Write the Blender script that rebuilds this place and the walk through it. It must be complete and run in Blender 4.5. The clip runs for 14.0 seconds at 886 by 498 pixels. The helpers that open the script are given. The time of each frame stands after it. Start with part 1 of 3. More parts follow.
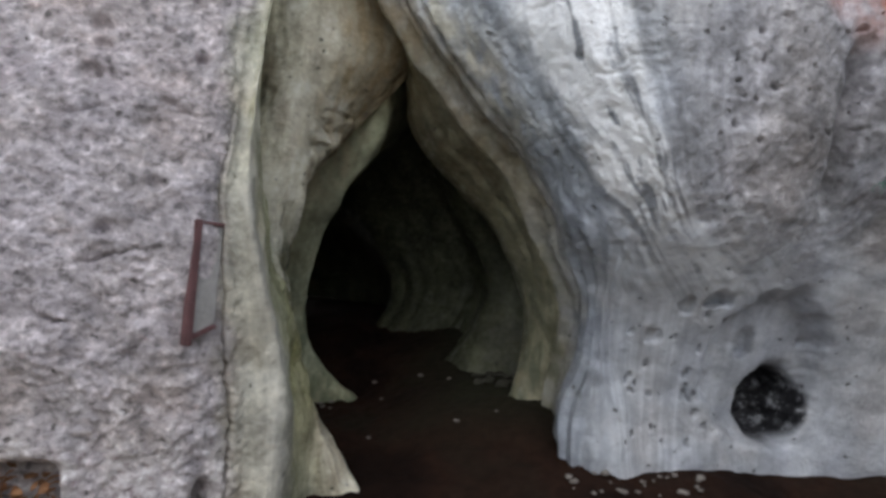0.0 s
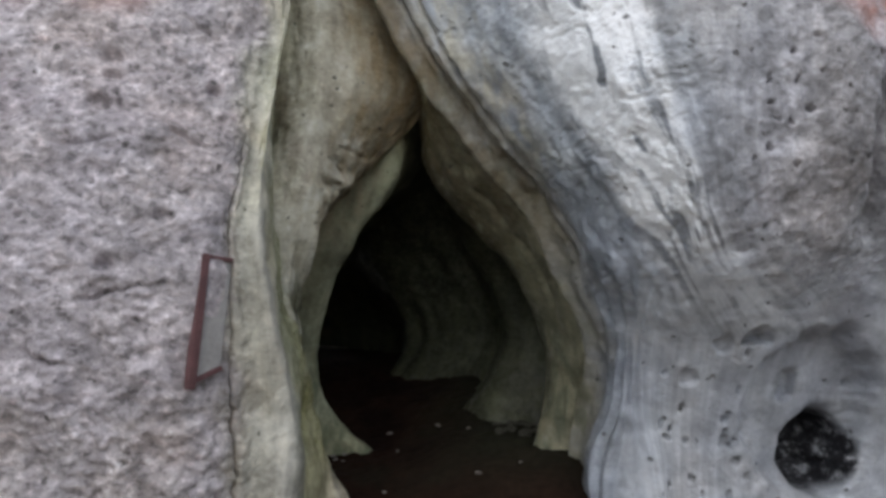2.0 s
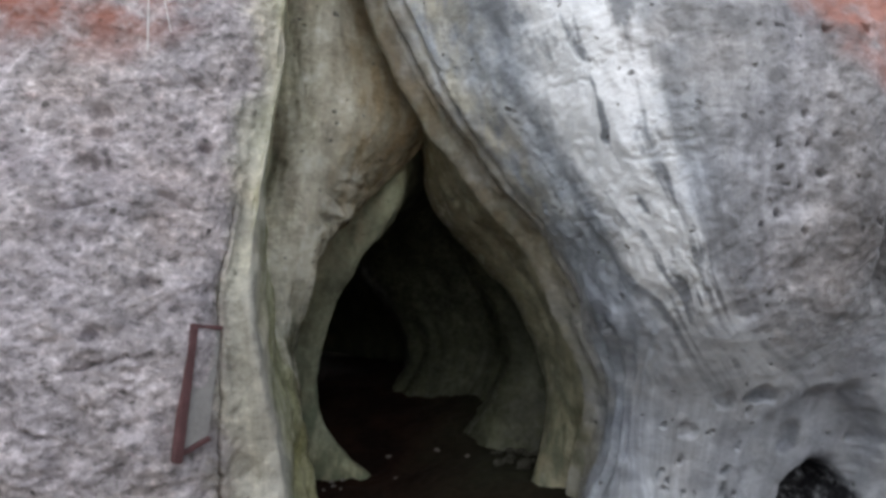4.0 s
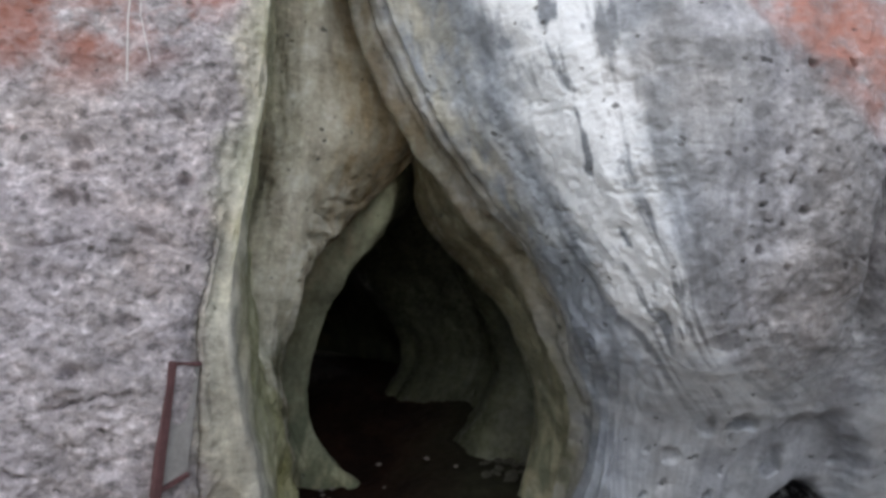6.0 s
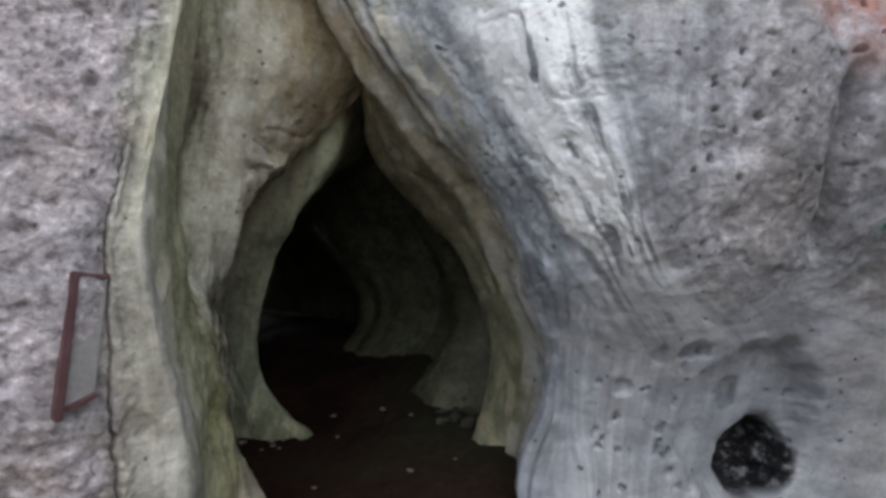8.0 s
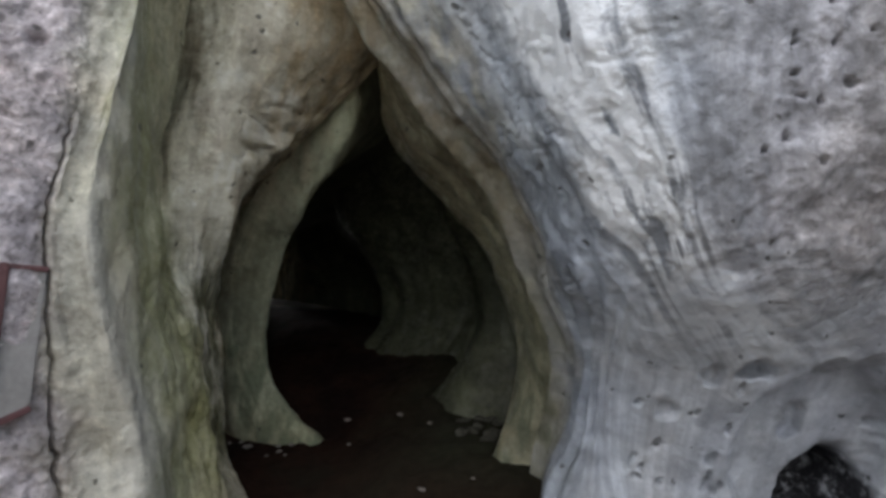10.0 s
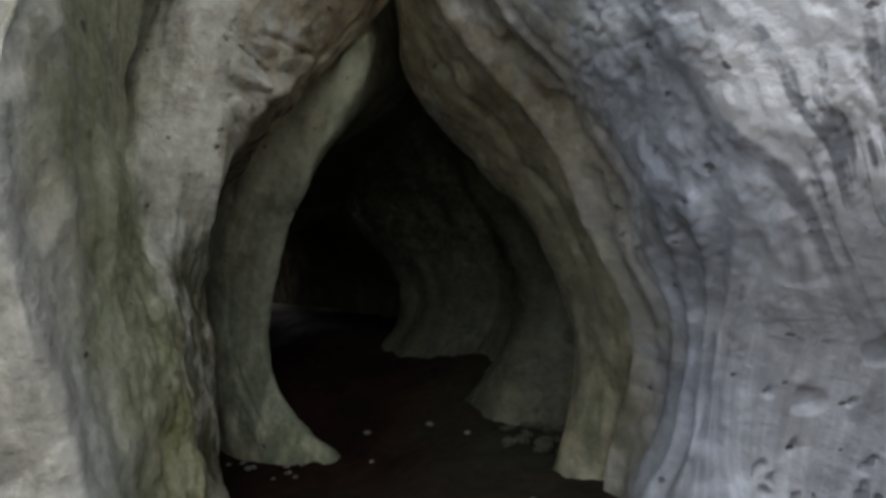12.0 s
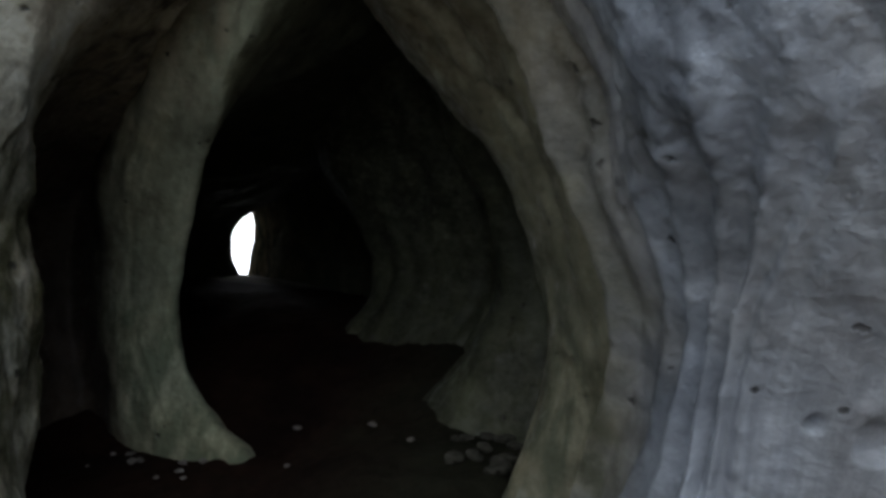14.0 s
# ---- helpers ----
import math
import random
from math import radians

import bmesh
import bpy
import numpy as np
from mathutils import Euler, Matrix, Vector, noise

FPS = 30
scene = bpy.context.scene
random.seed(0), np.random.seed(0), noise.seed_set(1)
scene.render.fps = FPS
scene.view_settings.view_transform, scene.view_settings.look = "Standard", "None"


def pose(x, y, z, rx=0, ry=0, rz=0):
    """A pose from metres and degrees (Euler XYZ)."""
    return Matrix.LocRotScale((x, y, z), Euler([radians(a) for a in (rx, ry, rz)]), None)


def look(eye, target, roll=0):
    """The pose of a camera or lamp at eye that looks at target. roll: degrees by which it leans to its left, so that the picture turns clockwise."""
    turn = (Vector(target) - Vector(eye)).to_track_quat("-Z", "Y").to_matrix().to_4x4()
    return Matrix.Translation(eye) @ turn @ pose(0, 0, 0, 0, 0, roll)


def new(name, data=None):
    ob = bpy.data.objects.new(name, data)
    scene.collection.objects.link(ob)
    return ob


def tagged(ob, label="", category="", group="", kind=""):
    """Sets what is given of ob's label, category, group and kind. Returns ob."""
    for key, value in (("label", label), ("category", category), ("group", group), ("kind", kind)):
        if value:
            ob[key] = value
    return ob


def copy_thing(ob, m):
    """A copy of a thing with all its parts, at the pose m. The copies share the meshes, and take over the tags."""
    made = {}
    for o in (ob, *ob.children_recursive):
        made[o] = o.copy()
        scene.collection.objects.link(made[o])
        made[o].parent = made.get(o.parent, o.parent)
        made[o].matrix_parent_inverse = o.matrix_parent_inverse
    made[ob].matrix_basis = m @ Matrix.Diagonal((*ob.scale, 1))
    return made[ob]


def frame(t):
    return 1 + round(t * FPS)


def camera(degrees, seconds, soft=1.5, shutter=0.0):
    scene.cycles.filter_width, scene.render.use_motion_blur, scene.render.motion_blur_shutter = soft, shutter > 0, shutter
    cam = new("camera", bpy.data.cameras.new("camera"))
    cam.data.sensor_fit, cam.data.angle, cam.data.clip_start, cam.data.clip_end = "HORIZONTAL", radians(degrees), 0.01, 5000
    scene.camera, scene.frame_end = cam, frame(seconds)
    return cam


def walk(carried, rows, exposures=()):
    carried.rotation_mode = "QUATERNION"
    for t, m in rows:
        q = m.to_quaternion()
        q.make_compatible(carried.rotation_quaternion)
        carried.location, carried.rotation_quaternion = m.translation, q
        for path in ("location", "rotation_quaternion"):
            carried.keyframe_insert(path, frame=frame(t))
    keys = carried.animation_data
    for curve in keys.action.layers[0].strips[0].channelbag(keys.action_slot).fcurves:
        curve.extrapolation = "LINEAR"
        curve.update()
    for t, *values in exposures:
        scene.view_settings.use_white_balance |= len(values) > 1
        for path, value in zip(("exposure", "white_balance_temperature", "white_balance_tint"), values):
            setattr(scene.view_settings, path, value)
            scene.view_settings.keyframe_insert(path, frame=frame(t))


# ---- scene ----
cam = camera(70.5, 14.0, soft=3.4)
PATH = [
    (0, (0.245, 0.078, 1.336), (0.283, 2.074, 1.451), 2.1),
    (0.5, (0.153, 0.132, 1.235), (0.22, 2.125, 1.393), 0.8),
    (1, (0.139, 0.184, 1.184), (0.196, 2.174, 1.378), 0.2),
    (1.5, (0.158, 0.252, 1.205), (0.188, 2.24, 1.429), 0.6),
    (2, (0.198, 0.304, 1.251), (0.195, 2.285, 1.529), 1.4),
    (2.5, (0.297, 0.315, 1.321), (0.245, 2.29, 1.632), 2.2),
    (3, (0.194, 0.341, 1.428), (0.186, 2.319, 1.724), 2.0),
    (5.5, (0.411, 0.294, 2.017), (0.328, 2.288, 2.142), 3.2),
    (6, (0.379, 0.307, 2.013), (0.339, 2.3, 2.177), 2.9),
    (6.5, (0.403, 0.309, 1.912), (0.417, 2.304, 2.042), 2.7),
    (7, (0.517, 0.307, 1.678), (0.554, 2.305, 1.77), 2.5),
    (7.5, (0.577, 0.382, 1.598), (0.629, 2.379, 1.681), 2.4),
    (8, (0.623, 0.561, 1.669), (0.656, 2.558, 1.774), 2.6),
    (10.5, (0.805, 1.321, 1.722), (0.686, 3.317, 1.788), 3.7),
    (11, (0.742, 1.551, 1.624), (0.613, 3.546, 1.706), 3.4),
    (11.5, (0.641, 1.798, 1.543), (0.507, 3.792, 1.637), 2.9),
    (12, (0.521, 2.047, 1.451), (0.412, 4.041, 1.564), 1.9),
    (12.5, (0.501, 2.292, 1.359), (0.393, 4.285, 1.493), 1.3),
    (13, (0.603, 2.552, 1.265), (0.454, 4.54, 1.431), 1.0),
    (13.5, (0.742, 2.805, 1.215), (0.565, 4.79, 1.378), 1.4),
    (14, (0.996, 3.13, 1.307), (0.765, 5.115, 1.401), 5.9),
]
walk(cam, [(t, look(eye, target, roll)) for t, eye, target, roll in PATH], [(0, 0.34, 6350, 10), (11.5, 0.34, 6300, 10), (12.5, 0.1, 6200, 10), (13.0, -0.1, 6100, 9), (13.5, -0.27, 6000, 8), (14.0, -0.25, 5950, 7)])

# ---- sky and light ----
world = bpy.data.worlds.new("sky")
scene.world = world
world.use_nodes = True
wn = world.node_tree
sky = wn.nodes.new("ShaderNodeTexSky")
sky.sky_type = "NISHITA"
sky.sun_disc = False
sky.sun_elevation, sky.sun_rotation = radians(42), radians(190)
cloud = wn.nodes.new("ShaderNodeHueSaturation")
cloud.inputs["Saturation"].default_value = 0.5
wn.links.new(sky.outputs["Color"], cloud.inputs["Color"])
wn.links.new(cloud.outputs["Color"], wn.nodes["Background"].inputs["Color"])
wn.nodes["Background"].inputs["Strength"].default_value = 0.15
sun = new("sun", bpy.data.lights.new("sun", "SUN"))
sun.data.energy, sun.data.angle, sun.data.color = 1.0, radians(80), (1.0, 0.96, 0.9)
sun.matrix_world = look((-2.0, -8.0, 11.0), (0, 4, 1))


# ---- helpers of this scene ----
HEIGHTS = (-0.3, 0.3, 0.8, 1.3, 1.8, 2.3, 2.8, 3.3, 4.2, 6.0)


def lattice(p, seed):
    """Smooth value noise between -1 and 1 at the rows of p."""
    cell = np.floor(p).astype(np.int64)
    w = p - cell
    w = w * w * (3 - 2 * w)
    total = np.zeros(len(p))
    for corner in range(8):
        d = np.array([corner & 1, corner >> 1 & 1, corner >> 2 & 1])
        c = cell + d
        h = (c[:, 0] * 374761393 + c[:, 1] * 668265263 + c[:, 2] * 2147483647 + seed * 1274126177) & 0xFFFFFFFF
        h = ((h ^ (h >> 13)) * 1274126177) & 0xFFFFFFFF
        value = ((h ^ (h >> 16)) & 0xFFFF) / 32767.5 - 1
        total += value * np.prod(np.where(d, w, 1 - w), axis=1)
    return total


def fractal(p, seed, octaves=4):
    return sum(lattice(p * 2.03**n, seed + n) * 0.5**n for n in range(octaves))


def spline(knots, values, at):
    """Catmull-Rom through values (rows) at uneven knots."""
    knots, values = np.asarray(knots, float), np.asarray(values, float)
    slope = np.gradient(values, knots, axis=0)
    i = np.clip(np.searchsorted(knots, at) - 1, 0, len(knots) - 2)
    h = (knots[i + 1] - knots[i])[:, None]
    u = ((at - knots[i])[:, None] / h).clip(0, 1)
    a, b, c, d = 2 * u**3 - 3 * u**2 + 1, u**3 - 2 * u**2 + u, 3 * u**2 - 2 * u**3, u**3 - u**2
    return a * values[i] + b * h * slope[i] + c * values[i + 1] + d * h * slope[i + 1]


def smooth(a, b, x):
    u = np.clip((x - a) / (b - a), 0, 1)
    return u * u * (3 - 2 * u)


def bell(x, middle, width):
    return np.exp(-(((x - middle) / width) ** 2))


def sheet(name, places, uv, rows, columns, material, flip=False):
    """A grid mesh: places in rows x columns, with its own flow coordinates as UV."""
    n = np.arange(rows * columns).reshape(rows, columns)
    quads = np.stack([n[:-1, :-1], n[:-1, 1:], n[1:, 1:], n[1:, :-1]], -1).reshape(-1, 4)
    if flip:
        quads = quads[:, ::-1]
    mesh = bpy.data.meshes.new(name)
    mesh.vertices.add(len(places))
    mesh.vertices.foreach_set("co", np.ascontiguousarray(places, np.float32).ravel())
    mesh.loops.add(quads.size)
    mesh.loops.foreach_set("vertex_index", quads.astype(np.int32).ravel())
    mesh.polygons.add(len(quads))
    mesh.polygons.foreach_set("loop_start", np.arange(0, quads.size, 4, dtype=np.int32))
    mesh.polygons.foreach_set("use_smooth", np.ones(len(quads), bool))
    layer = mesh.uv_layers.new(name="flow")
    layer.data.foreach_set("uv", np.ascontiguousarray(uv[quads.ravel()], np.float32).ravel())
    mesh.update(calc_edges=True)
    mesh.validate()
    mesh.materials.append(material)
    return new(name, mesh)


def part(name, bm, material, parent=None, label=""):
    mesh = bpy.data.meshes.new(name)
    bm.normal_update()
    bm.to_mesh(mesh)
    bm.free()
    mesh.materials.append(material)
    ob = new(name, mesh)
    if parent:
        ob.parent = parent
    return tagged(ob, label) if label else ob


# ---- materials ----
def nodes_of(name, rough=0.8):
    m = bpy.data.materials.new(name)
    m.use_nodes = True
    tree = m.node_tree
    bsdf = tree.nodes["Principled BSDF"]
    bsdf.inputs["Roughness"].default_value = rough
    return m, tree, bsdf


def add(tree, kind, **values):
    node = tree.nodes.new("ShaderNode" + kind)
    for key, value in values.items():
        key = key.replace("_", " ").capitalize() if key.islower() else key
        node.inputs[key].default_value = value
    return node


def ramp(tree, source, stops):
    node = tree.nodes.new("ShaderNodeValToRGB")
    band = node.color_ramp
    while len(band.elements) < len(stops):
        band.elements.new(0.5)
    for e, (at, colour) in zip(band.elements, stops):
        e.position = at
        e.color = (*colour, 1) if len(colour) == 3 else colour
    tree.links.new(source, node.inputs["Fac"])
    return node.outputs["Color"]


def grey(v):
    return (v, v, v)


def mix(tree, fac, a, b, how="MIX"):
    node = tree.nodes.new("ShaderNodeMix")
    node.data_type, node.blend_type = "RGBA", how
    for slot, value in ((0, fac), (6, a), (7, b)):
        if isinstance(value, bpy.types.NodeSocket):
            tree.links.new(value, node.inputs[slot])
        else:
            node.inputs[slot].default_value = value if slot == 0 else (*value, 1)
    return node.outputs[2]


def calc(tree, how, a, b=0.0, clamp=False):
    node = tree.nodes.new("ShaderNodeMath")
    node.operation, node.use_clamp = how, clamp
    for slot, value in ((0, a), (1, b)):
        if isinstance(value, bpy.types.NodeSocket):
            tree.links.new(value, node.inputs[slot])
        else:
            node.inputs[slot].default_value = value
    return node.outputs[0]


def noise_at(tree, vector, scale, detail=5.0, rough=0.55):
    node = add(tree, "TexNoise", Scale=scale, Detail=detail, Roughness=rough)
    tree.links.new(vector, node.inputs["Vector"])
    return node.outputs["Fac"]


def stretched(tree, vector, scale):
    node = tree.nodes.new("ShaderNodeMapping")
    node.inputs["Scale"].default_value = scale
    tree.links.new(vector, node.inputs["Vector"])
    return node.outputs["Vector"]


def threshold(tree, along, length, stops):
    """A height that changes along the folds."""
    return calc(tree, "MULTIPLY", ramp(tree, calc(tree, "DIVIDE", along, length), [(s / length, grey(v / 10)) for s, v in stops]), 10.0)


# the line of the lime wash on the right wall: height, and place along the folds
LEAN = ((1.3, 2.3), (1.55, 2.85), (1.75, 3.42), (2.05, 3.95), (2.4, 4.2), (2.8, 4.22), (3.3, 4.15))


def rock(name, bands, length, run_off, coarse, red_tint, red_tint_line, bleached=None, grain_line=-9.0, lightened=None, stains_and_shade=(), pocket_shade=None, slant=0.0):
    """Weathered stone. bands: base colours along the folds, cave shade included; run_off, coarse: where mineral streaks
    and rough grain lie; red tint of the lens is painted above a given height line.
    """
    m, tree, bsdf = nodes_of(name, 0.75)
    coord = tree.nodes.new("ShaderNodeTexCoord")
    flow = tree.nodes.new("ShaderNodeUVMap")
    flow.uv_map = "flow"
    split = tree.nodes.new("ShaderNodeSeparateXYZ")
    tree.links.new(flow.outputs["UV"], split.inputs[0])
    place = coord.outputs["Object"]
    wobble = noise_at(tree, place, 2.2, 5, 0.6)
    along = calc(tree, "ADD", split.outputs["X"], calc(tree, "MULTIPLY", calc(tree, "SUBTRACT", wobble, 0.5), 1.3))
    base = ramp(tree, calc(tree, "DIVIDE", along, length), [(s / length, c) for s, c in bands])
    bare = calc(tree, "DIVIDE", split.outputs["X"], length)
    streaky = ramp(tree, bare, [(s / length, grey(v)) for s, v in run_off])
    rough = ramp(tree, bare, [(s / length, grey(v)) for s, v in coarse])
    lofty = calc(tree, "ADD", 0.3, calc(tree, "MULTIPLY", calc(tree, "SUBTRACT", split.outputs["Y"], grain_line), 1.8, True), True)
    rough = calc(tree, "MULTIPLY", rough, lofty)
    # mineral run-off along the folds, broken up across them
    centre = threshold(tree, split.outputs["Y"], 4.0, LEAN)
    skew = calc(tree, "MULTIPLY", calc(tree, "MULTIPLY", calc(tree, "SUBTRACT", 6.6, split.outputs["X"]), 0.4, True), calc(tree, "MULTIPLY", calc(tree, "SUBTRACT", centre, 4.15), slant))
    joined = tree.nodes.new("ShaderNodeCombineXYZ")
    tree.links.new(calc(tree, "SUBTRACT", split.outputs["X"], skew), joined.inputs[0])
    tree.links.new(split.outputs["Y"], joined.inputs[1])
    bend = stretched(tree, joined.outputs[0], (4.2, 0.8, 1))
    lines = noise_at(tree, bend, 1.5, 3, 0.5)
    patch = noise_at(tree, place, 3.3, 6, 0.62)
    lines = calc(tree, "ADD", calc(tree, "MULTIPLY", lines, 0.6), calc(tree, "MULTIPLY", patch, 0.4))
    base = mix(tree, streaky, base, ramp(tree, lines, [(0.38, grey(0.28)), (0.5, grey(0.5)), (0.6, grey(0.78))]), "OVERLAY")
    # stains and bleached patches
    base = mix(tree, 0.55, base, ramp(tree, patch, [(0.33, grey(0.25)), (0.5, grey(0.5)), (0.66, grey(0.78))]), "OVERLAY")
    if bleached:
        # white lime wash that slants across the folds
        low, reach = bleached
        strip = calc(tree, "ADD", split.outputs["X"], calc(tree, "MULTIPLY", calc(tree, "SUBTRACT", wobble, 0.5), 0.35))
        away = calc(tree, "ABSOLUTE", calc(tree, "SUBTRACT", strip, centre))
        wash = calc(tree, "SUBTRACT", 1.0, calc(tree, "DIVIDE", away, calc(tree, "ADD", reach, calc(tree, "MULTIPLY", calc(tree, "SUBTRACT", 2.3, split.outputs["Y"], True), 0.6))), True)
        wash = calc(tree, "MULTIPLY", wash, calc(tree, "MULTIPLY", calc(tree, "SUBTRACT", split.outputs["Y"], low), 4.0, True))
        wash = calc(tree, "MULTIPLY", wash, calc(tree, "MULTIPLY", calc(tree, "SUBTRACT", lines, 0.42), 9.0, True))
        base = mix(tree, calc(tree, "MULTIPLY", wash, 3.0, True), base, (0.82, 0.83, 0.85))
    if lightened:
        # smooth stone low on the wall, its colour lightened against the overhang's shade
        colour, top, last = lightened
        low = calc(tree, "MULTIPLY", calc(tree, "SUBTRACT", calc(tree, "ADD", top, calc(tree, "MULTIPLY", calc(tree, "SUBTRACT", wobble, 0.5), 1.6)), split.outputs["Y"]), 1.3, True)
        low = calc(tree, "MULTIPLY", low, calc(tree, "MULTIPLY", calc(tree, "SUBTRACT", last, along), 2.0, True))
        base = mix(tree, calc(tree, "MULTIPLY", low, 0.8), base, mix(tree, 0.5, colour, ramp(tree, lines, [(0.38, grey(0.3)), (0.5, grey(0.5)), (0.6, grey(0.72))]), "OVERLAY"))
    for colour, first, last, low, high, amount in stains_and_shade:
        # algae, ochre and painted light and shade, each on its own stretch of the wall
        patchy = noise_at(tree, stretched(tree, place, (2.2, 2.2, 0.8)), 3.0 + first * 0.1, 5, 0.6)
        tinted = calc(tree, "MULTIPLY", calc(tree, "SUBTRACT", along, first), 2.0, True)
        tinted = calc(tree, "MULTIPLY", tinted, calc(tree, "MULTIPLY", calc(tree, "SUBTRACT", last, along), 2.5, True))
        tinted = calc(tree, "MULTIPLY", tinted, calc(tree, "MULTIPLY", calc(tree, "SUBTRACT", high, split.outputs["Y"]), 1.6, True))
        tinted = calc(tree, "MULTIPLY", tinted, calc(tree, "MULTIPLY", calc(tree, "SUBTRACT", split.outputs["Y"], low), 2.0, True))
        tinted = calc(tree, "MULTIPLY", tinted, calc(tree, "MULTIPLY", calc(tree, "SUBTRACT", patchy, 0.38), 5.0, True))
        base = mix(tree, calc(tree, "MULTIPLY", tinted, amount), base, colour)
    tint = noise_at(tree, place, 1.4, 4)
    base = mix(tree, 0.35, base, ramp(tree, tint, [(0.38, (0.50, 0.51, 0.56)), (0.52, (0.5, 0.5, 0.5)), (0.64, (0.56, 0.50, 0.45))]), "OVERLAY")
    # rock grain, with wet white glints put into its lightest specks
    speck = noise_at(tree, stretched(tree, place, (1.0, 1.0, 1.15)), 17, 5, 0.68)
    base = mix(tree, rough, base, ramp(tree, speck, [(0.36, grey(0.08)), (0.46, grey(0.46)), (0.56, grey(0.56)), (0.64, grey(0.99))]), "OVERLAY")
    clods = noise_at(tree, stretched(tree, place, (1.0, 1.0, 1.25)), 7.5, 6, 0.72)
    base = mix(tree, rough, base, ramp(tree, clods, [(0.36, grey(0.22)), (0.44, grey(0.46)), (0.56, grey(0.54)), (0.64, grey(0.9))]), "OVERLAY")
    # red lens tint of the upper corners, put into the rock's colour
    line = threshold(tree, split.outputs["X"], length, red_tint_line)
    high = calc(tree, "MULTIPLY", calc(tree, "SUBTRACT", split.outputs["Y"], line), 3.0, True)
    tint_spread = calc(tree, "MULTIPLY", calc(tree, "SUBTRACT", noise_at(tree, place, 2.4, 6, 0.65), 0.36), 5.0, True)
    base = mix(tree, calc(tree, "MULTIPLY", high, calc(tree, "MULTIPLY", tint_spread, 0.85)), base, red_tint)
    # small dark pits
    pits = tree.nodes.new("ShaderNodeTexVoronoi")
    pits.inputs["Scale"].default_value, pits.inputs["Randomness"].default_value = 7.0, 1.0
    ragged = tree.nodes.new("ShaderNodeTexNoise")
    ragged.inputs["Scale"].default_value, ragged.inputs["Detail"].default_value = 18.0, 4.0
    tree.links.new(place, ragged.inputs["Vector"])
    torn = tree.nodes.new("ShaderNodeVectorMath")
    torn.operation = "MULTIPLY_ADD"
    tree.links.new(ragged.outputs["Color"], torn.inputs[0])
    torn.inputs[1].default_value = (0.09, 0.09, 0.05)
    tree.links.new(place, torn.inputs[2])
    tree.links.new(torn.outputs[0], pits.inputs["Vector"])
    size = calc(tree, "MULTIPLY", calc(tree, "SUBTRACT", noise_at(tree, place, 5.0, 3), 0.51), 0.4)
    edge = calc(tree, "SUBTRACT", pits.outputs["Distance"], size)
    hole = ramp(tree, edge, [(0.06, grey(0.0)), (0.12, grey(1.0))])
    base = mix(tree, calc(tree, "MULTIPLY", calc(tree, "SUBTRACT", 1.0, hole), 0.75), base, (0.06, 0.055, 0.05))
    if pocket_shade:
        # the large pocket's shade put into the colour, mottled by a crust
        x, z, wide, high = pocket_shade
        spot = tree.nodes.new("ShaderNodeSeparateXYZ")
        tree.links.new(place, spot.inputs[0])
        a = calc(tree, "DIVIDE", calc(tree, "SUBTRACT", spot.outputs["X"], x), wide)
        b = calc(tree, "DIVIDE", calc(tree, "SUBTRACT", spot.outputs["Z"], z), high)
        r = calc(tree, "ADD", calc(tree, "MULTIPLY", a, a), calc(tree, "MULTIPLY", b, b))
        pocket_dark = calc(tree, "MULTIPLY", calc(tree, "SUBTRACT", 1.0, r), 5.0, True)
        pocket_dark = calc(tree, "MULTIPLY", pocket_dark, calc(tree, "SUBTRACT", 1.0, calc(tree, "MULTIPLY", calc(tree, "SUBTRACT", clods, 0.52), 5.0, True)))
        base = mix(tree, pocket_dark, base, (0.02, 0.02, 0.024))
    tree.links.new(base, bsdf.inputs["Base Color"])
    tree.links.new(calc(tree, "ADD", ramp(tree, calc(tree, "ADD", calc(tree, "MULTIPLY", speck, 0.5), calc(tree, "MULTIPLY", clods, 0.5)), [(0.42, grey(0.9)), (0.6, grey(0.3))]), calc(tree, "MULTIPLY", calc(tree, "SUBTRACT", split.outputs["X"], 10.0), 0.3, True), True), bsdf.inputs["Roughness"])
    fine = calc(tree, "MULTIPLY", noise_at(tree, place, 30, 5, 0.6), calc(tree, "ADD", 0.25, calc(tree, "MULTIPLY", rough, 0.5)))
    fine = calc(tree, "ADD", fine, calc(tree, "MULTIPLY", calc(tree, "ADD", speck, clods), rough))
    fine = calc(tree, "ADD", fine, noise_at(tree, place, 8, 5, 0.55))
    fine = calc(tree, "ADD", fine, calc(tree, "MULTIPLY", lines, calc(tree, "MULTIPLY", streaky, 0.8)))
    fine = calc(tree, "ADD", fine, calc(tree, "MULTIPLY", hole, 0.5))
    bump = add(tree, "Bump", Strength=0.75, Distance=0.035)
    tree.links.new(fine, bump.inputs["Height"])
    tree.links.new(bump.outputs["Normal"], bsdf.inputs["Normal"])
    return m


